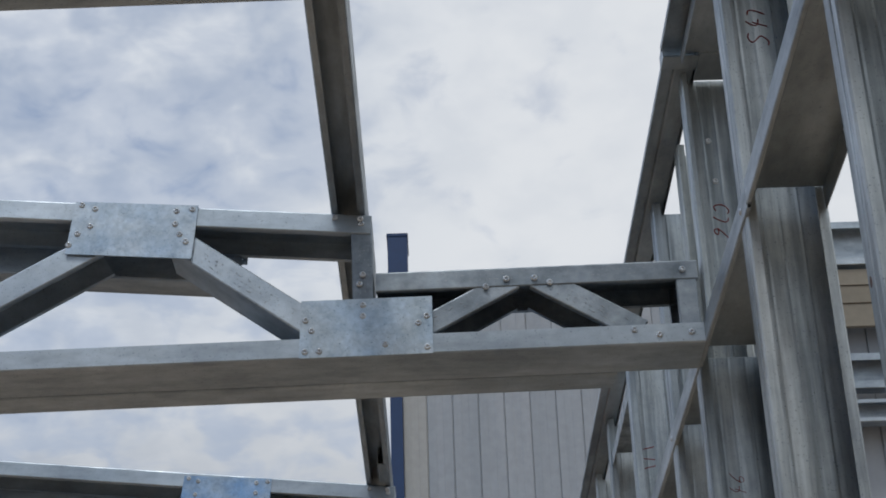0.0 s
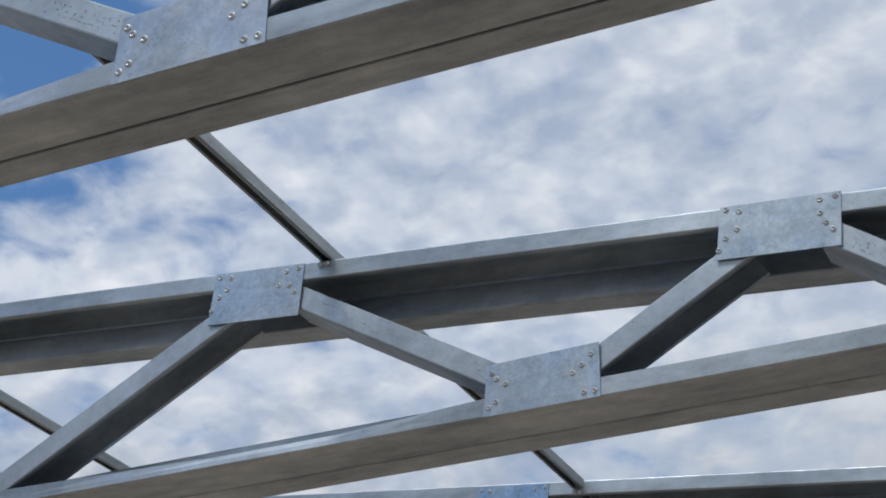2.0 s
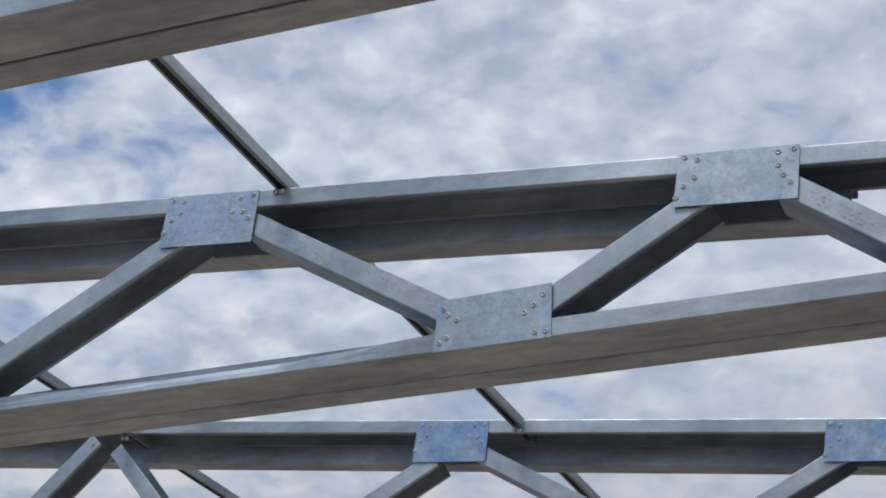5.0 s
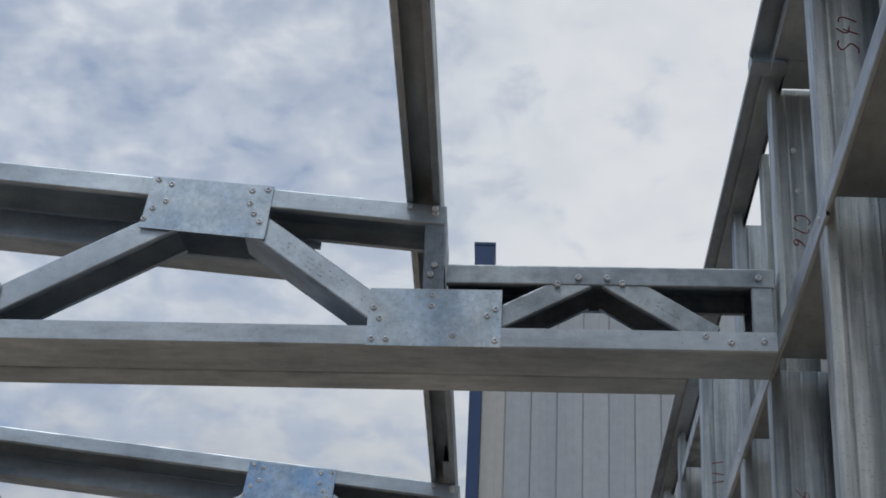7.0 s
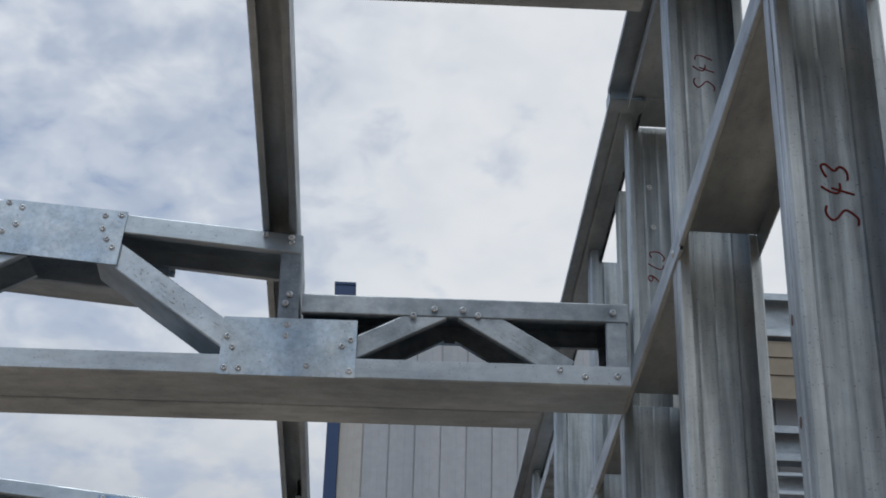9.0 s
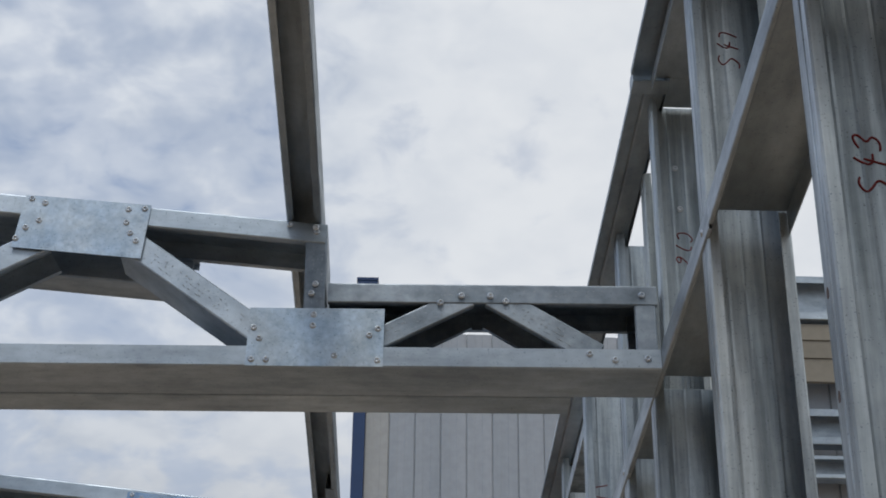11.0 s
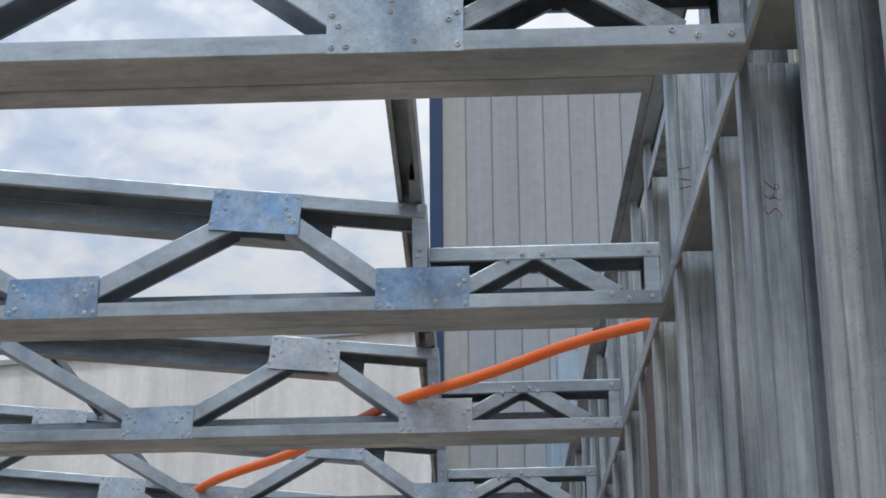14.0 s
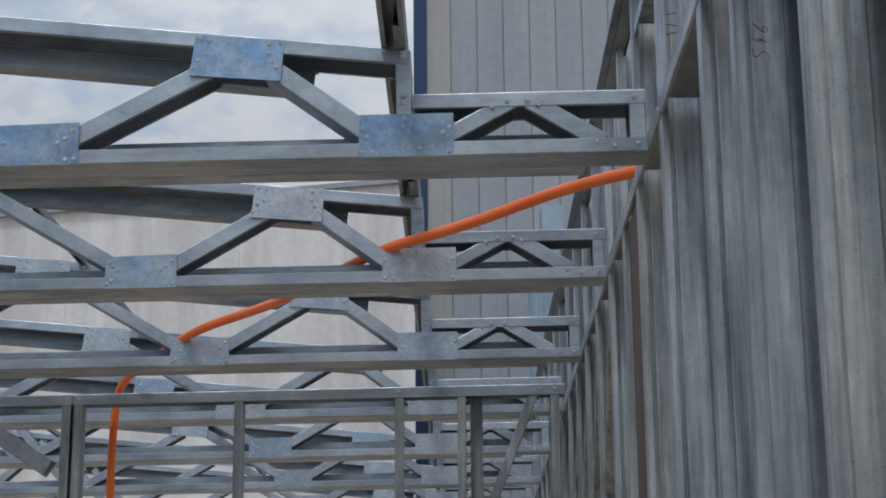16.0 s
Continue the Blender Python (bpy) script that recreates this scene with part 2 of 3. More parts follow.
M_PALE = painted("weathered_pale_wall", (0.56, 0.57, 0.565), (0.84, 0.85, 0.85), 1.1, (2.6, 2.6, 0.22), 0.8)
M_GROUND = painted("sandy_ground", (0.385, 0.285, 0.195), (0.525, 0.40, 0.285), 0.6, (1, 1, 1), 0.95)
M_ORANGE = painted("orange_plastic", (1.0, 0.175, 0.03), (1.0, 0.22, 0.045), 6, (1, 1, 1), 0.35)
M_INK = painted("red_ink", (0.16, 0.012, 0.014), (0.24, 0.02, 0.02), 8, (1, 1, 1), 0.7)
M_PRINT = painted("dark_print", (0.25, 0.27, 0.29), (0.42, 0.45, 0.48), 30, (1, 1, 1), 0.7)
M_RUSTY = painted("rusty_steel", (0.20, 0.075, 0.035), (0.34, 0.14, 0.07), 5, (2, 2, 0.4), 0.85)
M_BROWN = painted("dark_brown_steel", (0.10, 0.075, 0.068), (0.15, 0.11, 0.10), 4, (2, 2, 0.3), 0.7)


# ---- building blocks ----
def link(name, bm, mat, parent=None, label=""):
    bmesh.ops.recalc_face_normals(bm, faces=bm.faces)
    me = bpy.data.meshes.new(name)
    bm.to_mesh(me)
    bm.free()
    me.materials.append(mat)
    ob = new(name, me)
    ob.parent = parent
    if label:
        tagged(ob, label)
    return ob


def part(name, bm, mat, parent, label=""):
    return link(name, bm, mat, parent, label)


def thing(name, label, category, group="", kind=""):
    return tagged(new(name), label, category, group, kind)


def extrude_profile(bm, pts, a, b, s, d):
    """A closed outline of (along s, along d) swept from a to b."""
    a, b, s, d = Vector(a), Vector(b), Vector(s), Vector(d)
    rings = [[bm.verts.new(p + s * u + d * v) for u, v in pts] for p in (a, b)]
    n = len(pts)
    for i in range(n):
        j = (i + 1) % n
        bm.faces.new((rings[0][i], rings[0][j], rings[1][j], rings[1][i]))
    bm.faces.new(rings[0])
    bm.faces.new(rings[1])


def channel(bm, a, b, web, width, depth, lip=0.012, t=0.002, grooves=()):
    """A cold-rolled C from a to b, on the middle of its web's outer face; web points outwards from it."""
    a, b, web = Vector(a), Vector(b), Vector(web).normalized()
    axis = (b - a).normalized()
    web = (web - axis * web.dot(axis)).normalized()
    s = axis.cross(web)
    w, r = width / 2, min(0.0035, depth * 0.4, width * 0.2)
    lip = max(lip, t + 0.0005)
    e = min(r * 0.6, lip * 0.5)
    outer = [(-w + lip, depth), (-w + e, depth), (-w, depth - e), (-w, r), (-w + r * 0.3, r * 0.3), (-w + r, 0)]
    for g in sorted(grooves):
        outer += [(g - 0.003, 0), (g, 0.004), (g + 0.003, 0)]
    outer += [(w - r, 0), (w - r * 0.3, r * 0.3), (w, r), (w, depth - e), (w - e, depth), (w - lip, depth)]
    inner = [(w - lip, depth - t), (w - t, depth - t), (w - t, t)]
    for g in sorted(grooves, reverse=True):
        inner += [(g + 0.003, t), (g, 0.004 + t), (g - 0.003, t)]
    inner += [(-w + t, t), (-w + t, depth - t), (-w + lip, depth - t)]
    extrude_profile(bm, outer + inner, a, b, s, -web)


def box(bm, lo, hi):
    (x0, y0, z0), (x1, y1, z1) = lo, hi
    extrude_profile(bm, [(x0, y0), (x1, y0), (x1, y1), (x0, y1)], (0, 0, z0), (0, 0, z1), (1, 0, 0), (0, 1, 0))


def screw_mesh():
    bm = bmesh.new()
    rings = [(0.0068, 0.0), (0.0066, 0.0009), (0.0052, 0.0013), (0.0047, 0.0027), (0.0036, 0.0030), (0.0027, 0.0006)]
    made = [[bm.verts.new((r * math.cos(k * math.tau / 8), -h, r * math.sin(k * math.tau / 8))) for k in range(8)] for r, h in rings]
    for p, q in zip(made, made[1:]):
        for k in range(8):
            bm.faces.new((p[k], p[(k + 1) % 8], q[(k + 1) % 8], q[k]))
    bm.faces.new(made[-1])
    bmesh.ops.recalc_face_normals(bm, faces=bm.faces)
    me = bpy.data.meshes.new("screw")
    bm.to_mesh(me)
    bm.free()
    me.materials.append(M_SCREW)
    for p in me.polygons:
        p.use_smooth = True
    return me


SCREW = screw_mesh()


def screw(parent, x, y, z, turn=0):
    ob = new("screw", SCREW)
    ob.parent = parent
    ob.matrix_basis = pose(x, y, z, 0, 0, turn)
    return ob


# ---- plan ----
ZB = 2.95                      # underside of the trusses at the side wall
RISE = -0.75                   # their slight fall to the west, in degrees
TRUSS_Y = [-1.304, 0.0, 1.553, 2.944, 4.321, 5.70, 7.08, 8.46, 9.84, 11.22]
PITCH = 0.0965                 # roof slope, rising to the west
STEP_X, STEP_Z = -0.602, 0.302 # top corner of the raised heel, above ZB
WEST = -9.0
FRONT, DEEP = 0.128, 0.205     # front ply of a chord, and both plies


def top_z(x, slope=0.0965):
    return STEP_Z + (STEP_X - x) * slope


def print_marks(parent, start, end, seed, rows=(-0.012, -0.003, 0.006)):
    """Rolled-on factory print along the middle of a flange, too small to read: broken lines of short strokes."""
    b = bmesh.new()
    rnd = random.Random(seed)
    a, c = Vector((start[0], 0, start[1])), Vector((end[0], 0, end[1]))
    run = c - a
    along = run.normalized()
    side = Vector((-along.z, 0, along.x))
    u, stop = run.length * 0.12, run.length * 0.9
    while u < stop:
        for row in rows:
            if rnd.random() < 0.55:
                w, h = (rnd.uniform(0.002, 0.006), 0.0005) if rnd.random() < 0.6 else (0.0008, rnd.uniform(0.001, 0.0024))
                p = a + along * (u + rnd.uniform(-0.002, 0.002)) + side * (row + rnd.uniform(-0.001, 0.001))
                quad = [p - along * w / 2 - side * h, p + along * w / 2 - side * h, p + along * w / 2 + side * h, p - along * w / 2 + side * h]
                f = [b.verts.new((k.x, 0.0032, k.z)) for k in quad] + [b.verts.new((k.x, 0.005, k.z)) for k in quad]
                b.faces.new(f[:4])
                for i in range(4):
                    b.faces.new((f[i], f[(i + 1) % 4], f[4 + (i + 1) % 4], f[4 + i]))
        u += rnd.uniform(0.006, 0.012)
    return tagged(part("factory_print", b, M_PRINT, parent, "faded dark factory print"), kind="stuff")


def bent_chord(bm):
    """The bottom chord whose front flange is bent over along a stretch."""
    w, t = FRONT / 2, 0.002
    stations = [(0.022, 0.041, 0.0), (-1.70, 0.041, 0.0), (-1.80, 0.0365, 0.001), (-1.92, 0.030, 0.004), (-2.05, 0.0255, 0.007),
                (-2.3, 0.025, 0.007), (-2.55, 0.030, 0.004), (-2.85, 0.037, 0.001), (-3.1, 0.041, 0.0), (WEST, 0.041, 0.0)]
    rings = []
    for x, h, lean in stations:
        out = [(-w + 0.012 + lean, h), (-w + lean, h), (-w + lean * 0.3, 0.014), (-w, 0.003), (-w + 0.003, 0), (w - 0.003, 0), (w, 0.003), (w, 0.041), (w - 0.012, 0.041),
               (w - 0.012, 0.039), (w - t, 0.039), (w - t, t), (-w + t, t), (-w + t + lean * 0.3, 0.014), (-w + t + lean, h - t), (-w + 0.012 + lean, h - t)]
        rings.append([bm.verts.new((x, w + u, v)) for u, v in out])
    n = len(rings[0])
    for p, q in zip(rings, rings[1:]):
        for i in range(n):
            bm.faces.new((p[i], p[(i + 1) % n], q[(i + 1) % n], q[i]))
    bm.faces.new(rings[0])
    bm.faces.new(rings[-1])


def truss_thing(slope, bent, plate_mat, heel_mat, slip=0.0):
    tr = thing("roof_truss", "galvanised steel roof truss of folded channels with screwed gusset plates", "roof truss", "roof trusses")
    mid = FRONT / 2
    bm = bmesh.new()
    if bent:
        bent_chord(bm)
    else:
        channel(bm, (WEST, mid, 0), (0.022, mid, 0), (0, 0, -1), FRONT, 0.041, 0.012, 0.002)
    part("bottom_chord", bm, M_CHORD, tr)
    bm = bmesh.new()
    channel(bm, (WEST, FRONT + 0.007, 0.05), (-0.135, FRONT + 0.007, 0.05), (0, -1, 0), 0.1, 0.072, 0.014, 0.002)
    part("rear_bottom_chord", bm, M_CHORD, tr)
    bm = bmesh.new()
    channel(bm, (WEST, mid, top_z(WEST, slope)), (STEP_X, mid, STEP_Z), (slope, 0, 1), FRONT, 0.042, 0.014, 0.002)
    part("top_chord", bm, M_CHORD, tr)
    bm = bmesh.new()
    channel(bm, (WEST, FRONT + 0.007, top_z(WEST, slope) - 0.05), (-0.87, FRONT + 0.007, top_z(-0.87, slope) - 0.05), (0, -1, 0), 0.092, 0.072, 0.014, 0.002)
    part("rear_top_chord", bm, M_CHORD, tr)
    bm = bmesh.new()
    channel(bm, (STEP_X + 0.004, mid, 0.176), (0.022, mid, 0.176), (0, 0, 1), FRONT - 0.004, 0.041, 0.012, 0.002)
    d = part("heel_chord", bm, heel_mat, tr)
    print_marks(d, (-0.58, 0.158), (-0.02, 0.158), 17, (-0.006, 0.004)).location.y = -0.0014
    bm = bmesh.new()
    channel(bm, (STEP_X, DEEP / 2, 0.043), (STEP_X, DEEP / 2, STEP_Z - 0.004), (1, 0, 0), DEEP - 0.006, 0.041)
    d = part("heel_post", bm, heel_mat, tr)
    print_marks(d, (STEP_X - 0.02, 0.11), (STEP_X - 0.02, 0.29), 19).location.y = -0.0004
    bm = bmesh.new()
    channel(bm, (0.019, mid, 0.003), (0.019, mid, 0.17), (1, 0, 0), FRONT - 0.008, 0.04)
    part("end_post", bm, heel_mat, tr)

    def diagonal(x0, z0, x1, z1, marks=0, flip=False, size=0.051, lift=0.005, mat=M_WEB):
        b = bmesh.new()
        run = Vector((x1 - x0, 0, z1 - z0))
        side = Vector((-(z1 - z0), 0, x1 - x0)).normalized()
        if (side.x > 0) != flip:
            side = -side
        off = side * (size / 2 + (lift if side.z > 0 else -lift))
        a, c = Vector((x0, 0.057, z0)) + off, Vector((x1, 0.057, z1)) + off
        channel(b, a, c, side, 0.106, size, 0.012, 0.002)
        d = part("diagonal_brace", b, mat, tr)
        if marks:
            print_marks(d, (x0, z0), (x1, z1), marks)

    # nodes towards the west: low plate, high plate, bare node, and over again
    diagonal(-0.70, 0.05, -0.985, 0.262, 3)
    diagonal(-1.13, 0.265, -1.50 + slip, 0.055)
    diagonal(-1.63 + slip, 0.055, -2.16 + slip, 0.375, 5)
    diagonal(-2.30 + slip, 0.375, -2.965 + slip * 0.5, 0.02)
    diagonal(-3.03, 0.02, -3.46, 0.53, 7)
    x = -3.5
    while x > WEST + 1.3:
        diagonal(x - 0.03, top_z(x, slope) - 0.06, x - 0.62, 0.03)
        diagonal(x - 0.66, 0.03, x - 1.25, top_z(x - 1.3, slope) - 0.06)
        x -= 1.3
    # the heel's small inverted V
    diagonal(-0.545, 0.039, -0.333, 0.152, 11, False, 0.043, 0, heel_mat)
    diagonal(-0.289, 0.154, -0.095, 0.032, 13, True, 0.049, 0, heel_mat)

    def gusset(corners, screws_at):
        b = bmesh.new()
        extrude_profile(b, corners, (0, -0.0024, 0), (0, 0.0, 0), (1, 0, 0), (0, 0, 1))
        p = part("gusset_plate", b, plate_mat, tr)
        for u, v in screws_at:
            screw(p, u, -0.0024, v)

    # step plate under the heel post
    gusset([(-0.746, 0.0), (-0.493, 0.0), (-0.491, 0.119), (-0.741, 0.119)],
           [(-0.733, 0.078), (-0.722, 0.056), (-0.735, 0.013), (-0.708, 0.013), (-0.623, 0.106), (-0.624, 0.083),
            (-0.583, 0.022), (-0.503, 0.078), (-0.519, 0.064), (-0.504, 0.013)])
    # first high plate
    gusset([(-1.198, 0.243), (-0.953, 0.221), (-0.941, 0.338), (-1.182, 0.358)],
           [(-1.170, 0.350), (-1.144, 0.340), (-1.152, 0.302), (-1.176, 0.286), (-1.192, 0.262),
            (-0.953, 0.330), (-0.984, 0.328), (-0.986, 0.299), (-0.977, 0.276), (-0.965, 0.259)])
    # low plate
    gusset([(u + slip, v) for u, v in ((-1.702, 0.0), (-1.452, 0.0), (-1.450, 0.117), (-1.692, 0.112))],
           [(u + slip, v) for u, v in ((-1.682, 0.092), (-1.672, 0.078), (-1.652, 0.064), (-1.69, 0.018), (-1.674, 0.028),
            (-1.468, 0.094), (-1.488, 0.074), (-1.508, 0.06), (-1.486, 0.014), (-1.464, 0.014))])
    # second high plate
    lift = (slope - PITCH) * 1.65
    gusset([(u + slip, v + lift) for u, v in ((-2.372, 0.344), (-2.140, 0.322), (-2.128, 0.447), (-2.356, 0.469))],
           [(u + slip, v + lift) for u, v in ((-2.345, 0.458), (-2.318, 0.452), (-2.326, 0.424), (-2.346, 0.408), (-2.364, 0.378),
                                       (-2.143, 0.438), (-2.174, 0.436), (-2.192, 0.405), (-2.166, 0.4), (-2.152, 0.382))])
    for u, v in ((-3.002, 0.03), (-2.98, 0.018), (-2.945, 0.022), (-2.915, 0.03), (-3.52, 0.555), (-3.545, 0.56),
                 (-0.007, 0.155), (-0.003, 0.022), (-0.064, 0.019), (-0.111, 0.031),
                 (-0.347, 0.15), (-0.293, 0.15), (-0.264, 0.139), (-0.387, 0.135),
                 (-0.623, 0.284), (-0.622, 0.172), (-0.629, 0.152)):
        screw(tr, u, -0.0005, v)
    return tr


first = truss_thing(PITCH, True, M_PLATE, M_HEEL)
first.matrix_basis = pose(0, TRUSS_Y[1], ZB, 0, RISE, 0)
made = copy_thing(first, pose(0, TRUSS_Y[0] + 0.003, ZB, 0, RISE, 0.2))
made.scale = (1, 0.8, 1)   # the nearest truss is rolled from narrower stock
tagged(first, "galvanised steel roof truss with a bent lower flange and gusset plates", "roof truss", "roof trusses")
second = truss_thing(PITCH + 0.018, False, M_PLATE_BLUE, M_CHORD, -0.038)
second.matrix_basis = pose(0, TRUSS_Y[2], ZB, 0, RISE, 0)
tagged(second, "galvanised steel roof truss with blue-tinted screwed gusset plates", "roof truss", "roof trusses")
third = truss_thing(PITCH + 0.010, False, M_PLATE_MIXED, M_CHORD)
third.matrix_basis = pose(0, TRUSS_Y[3], ZB, 0, RISE, 0)
# the last four are unseen, added behind the camera to darken low reflections
for y in TRUSS_Y[4:] + [-2.65, -4.0, -5.35, -6.7]:
    copy_thing(third, pose(0, y, ZB, 0, RISE, 0))


# roof battens on the top chords, running along the building
def batten_thing(x, wide):
    b = thing("roof_batten", "galvanised steel channel roof batten lying across the trusses", "roof batten", "roof battens")
    bm = bmesh.new()
    tall = 0.048 if wide > 0.06 else 0.030
    channel(bm, (0, -7.5, tall + 0.002), (0, 12.0, tall + 0.002), (0, 0, 1), wide, tall, 0.014 if wide > 0.06 else 0.009, 0.002)
    part("channel", bm, M_BATTEN, b)
    for y in TRUSS_Y:
        for side in (-1, 1):
            screw(b, side * (wide / 2 - 0.009), y - 0.004, -0.012)
    if wide > 0.06:
        for y in TRUSS_Y[2:]:
            bm = bmesh.new()
            channel(bm, (0.002, y - 0.16, 0.024), (0.002, y - 0.02, 0.024), (-1, 0, 0), 0.046, 0.026, 0.008, 0.002)
            part("cleat", bm, M_BATTEN, b)
    b.matrix_basis = pose(0, 0, ZB, 0, RISE, 0) @ pose(x, 0, top_z(x) + 0.001, 0, math.degrees(math.atan(PITCH)), 0)
    return b


for x, wide in ((-0.648, 0.068), (-2.079, 0.034), (-3.42, 0.034), (-5.0, 0.038), (-6.46, 0.038), (-7.92, 0.038)):
    batten_thing(x, wide)


# ---- side wall ----
X0, X1 = 0.026, 0.162          # inner and outer face of the studs
TRACK_Z = ZB + 0.049           # top of the noggings
TOP_Z = ZB + 0.612             # head of the parapet
# webs of the full-height studs, and of the one that ends under the nogging
# those from y -2.33 back are unseen, added to cut light on the wall
FULL_Y = [-1.73 - 0.6 * k for k in range(11)][::-1] + [-1.13, -0.43, 0.60, 1.33, 1.93, 2.40] + [2.95 + 0.6 * k for k in range(14)]
LOW_Y = 0.185
wall = thing("wall_east", "galvanised steel stud wall frame rising as a parapet past the trusses", "wall", kind="structure")
WX = (X0 + X1) / 2


def stud_mesh(x0, x1, deep, lip, z0, z1):
    """A rolled C stud, web at y 0 and open towards -y, with a crease along its inner flange and shallow ones along the web."""
    t = 0.002
    creases = (x0 + 0.038, x0 + 0.066, x1 - 0.036)
    outer = [(x0 + lip, -deep), (x0 + 0.003, -deep), (x0, -deep + 0.003), (x0, -deep + 0.021), (x0 + 0.0035, -deep + 0.024), (x0, -deep + 0.027), (x0, -0.004), (x0 + 0.004, 0)]
    inner = [(x0 + lip, -deep + t), (x0 + t, -deep + t), (x0 + t, -deep + 0.022), (x0 + t + 0.0035, -deep + 0.024), (x0 + t, -deep + 0.026), (x0 + t, -t)]
    for g in creases:
        outer += [(g - 0.004, 0), (g, -0.0008), (g + 0.004, 0)]
        inner += [(g - 0.004, -t), (g, -0.0008 - t), (g + 0.004, -t)]
    outer += [(x1 - 0.004, 0), (x1, -0.004), (x1, -deep + 0.003), (x1 - 0.003, -deep), (x1 - lip, -deep)]
    inner += [(x1 - t, -t), (x1 - t, -deep + t), (x1 - lip, -deep + t)]
    bm = bmesh.new()
    extrude_profile(bm, outer + inner[::-1], (0, 0, z0), (0, 0, z1), (1, 0, 0), (0, 1, 0))
    return bm


def stud(y, z0=0.03, z1=TOP_Z - 0.012, x0=X0, x1=X1, deep=0.058, lip=0.018):
    ob = part("stud", stud_mesh(x0, x1, deep, lip, z0, z1), M_STUD, wall)
    ob.location.y = y
    return ob


studs = {y: stud(y, z1=TOP_Z - (0.003 if y < 0 else 0.012)) for y in FULL_Y}
studs[LOW_Y] = stud(LOW_Y, z1=TRACK_Z - 0.004)
# short studs of the parapet, standing on the nogging
cripple = stud(0.046, TRACK_Z + 0.001, TOP_Z - 0.002, 0.030, X1, 0.045, 0.012)
stud(0.30, TRACK_Z + 0.001, TOP_Z - 0.03, 0.048, X1, 0.05, 0.016)
bm = bmesh.new()
box(bm, (0.034, 1.99, 0.03), (0.13, 2.22, TRACK_Z - 0.06))
part("post", bm, M_BROWN, wall, "brown steel post")
# noggings between the studs, open downwards; the inner flange is notched round each stud
NOG_Y = sorted(FULL_Y + [LOW_Y])
for y0, y1 in zip(NOG_Y, NOG_Y[1:]):
    bm = bmesh.new()
    # the bay before the first truss sits a little higher at its near end
    za, zb = (0.027, 0.007) if y0 == -1.13 else (0.0, 0.0)
    channel(bm, (WX, y0 + 0.002, TRACK_Z + za), (WX, y1 - 0.060, TRACK_Z + zb), (0, 0, 1), X1 - X0 - 0.006, 0.046, 0.0, 0.002)
    t = part("nogging", bm, M_CHORD_Y, wall)
    bm = bmesh.new()
    channel(bm, (X0 - 0.0035, y0 - 0.085, TRACK_Z - 0.023 + za), (X0 - 0.0035, y1 - 0.087, TRACK_Z - 0.023 + zb), (-1, 0, 0), 0.046, 0.007, 0.0, 0.0015)
    part("inner_flange", bm, M_BATTEN, t)
    if -3 < y0 < 3:
        screw(t, X0 - 0.0035, y0 - 0.03, TRACK_Z - 0.022 + za, -90)
bm = bmesh.new()
channel(bm, (WX, -8.5, 0.0), (WX, 11.6, 0.0), (0, 0, -1), X1 - X0 + 0.008, 0.04, 0.0, 0.002)
part("bottom_track", bm, M_STUD, wall)
# a full-width top track up to a joint; past it the parapet carries only a narrow one, open to the sky behind
bm = bmesh.new()
channel(bm, (WX, -8.5, TOP_Z), (WX, -0.063, TOP_Z), (0, 0, 1), X1 - X0 + 0.006, 0.03, 0.0, 0.002)
box(bm, (0.062, -0.0628, TOP_Z - 0.004), (X1 + 0.003, 0.037, TOP_Z - 0.0005))
part("top_track", bm, M_CHORD_Y, wall)
bm = bmesh.new()
channel(bm, (0.036, -0.05, TOP_Z - 0.008), (0.036, 11.6, TOP_Z - 0.008), (0, 0, -1), 0.042, 0.011, 0.0, 0.002)
part("top_track", bm, M_CHORD_Y, wall)
for y0, y1, x0, x1, z in ((-8.5, -0.06, -0.016, 0.186, TOP_Z + 0.020), (-0.02, 11.6, -0.012, 0.060, TOP_Z + 0.002)):
    bm = bmesh.new()
    channel(bm, ((x0 + x1) / 2, y0, z), ((x0 + x1) / 2, y1, z), (0, 0, 1), x1 - x0, 0.016, 0.0, 0.0016)
    part("capping", bm, M_CHORD_Y, wall)
# the folded lap where the two cappings meet
bm = bmesh.new()
channel(bm, (0.024, -0.066, TOP_Z + 0.0215), (0.024, -0.018, TOP_Z + 0.0215), (0, 0, 1), 0.074, 0.034, 0.0, 0.002)
box(bm, (-0.012, -0.0655, TOP_Z - 0.0115), (0.060, -0.019, TOP_Z - 0.0095))
part("lap_piece", bm, M_CHORD_Y, wall)
for x, z in ((0.078, 3.416), (0.083, 3.322)):
    screw(cripple, x, -0.002, z - 0.0)
# short block high in the parapet
bm = bmesh.new()
channel(bm, (WX, 1.335, TOP_Z - 0.12), (WX, 1.87, TOP_Z - 0.12), (0, 0, 1), X1 - X0 - 0.01, 0.04, 0.0, 0.002)
part("block", bm, M_STUD, wall)
# lattice braces far along the wall
for y0, y1 in zip(FULL_Y[17:26], FULL_Y[18:27]):
    for z0, z1 in ((TRACK_Z - 0.06, TRACK_Z - 0.72), (TRACK_Z - 1.4, TRACK_Z - 0.74)):
        bm = bmesh.new()
        channel(bm, (WX, y0 + 0.01, z0), (WX, y1 - 0.07, z1), (0, -0.7, 0.7), X1 - X0 - 0.02, 0.035, 0.01)
        part("lattice_brace", bm, M_STUD, wall)

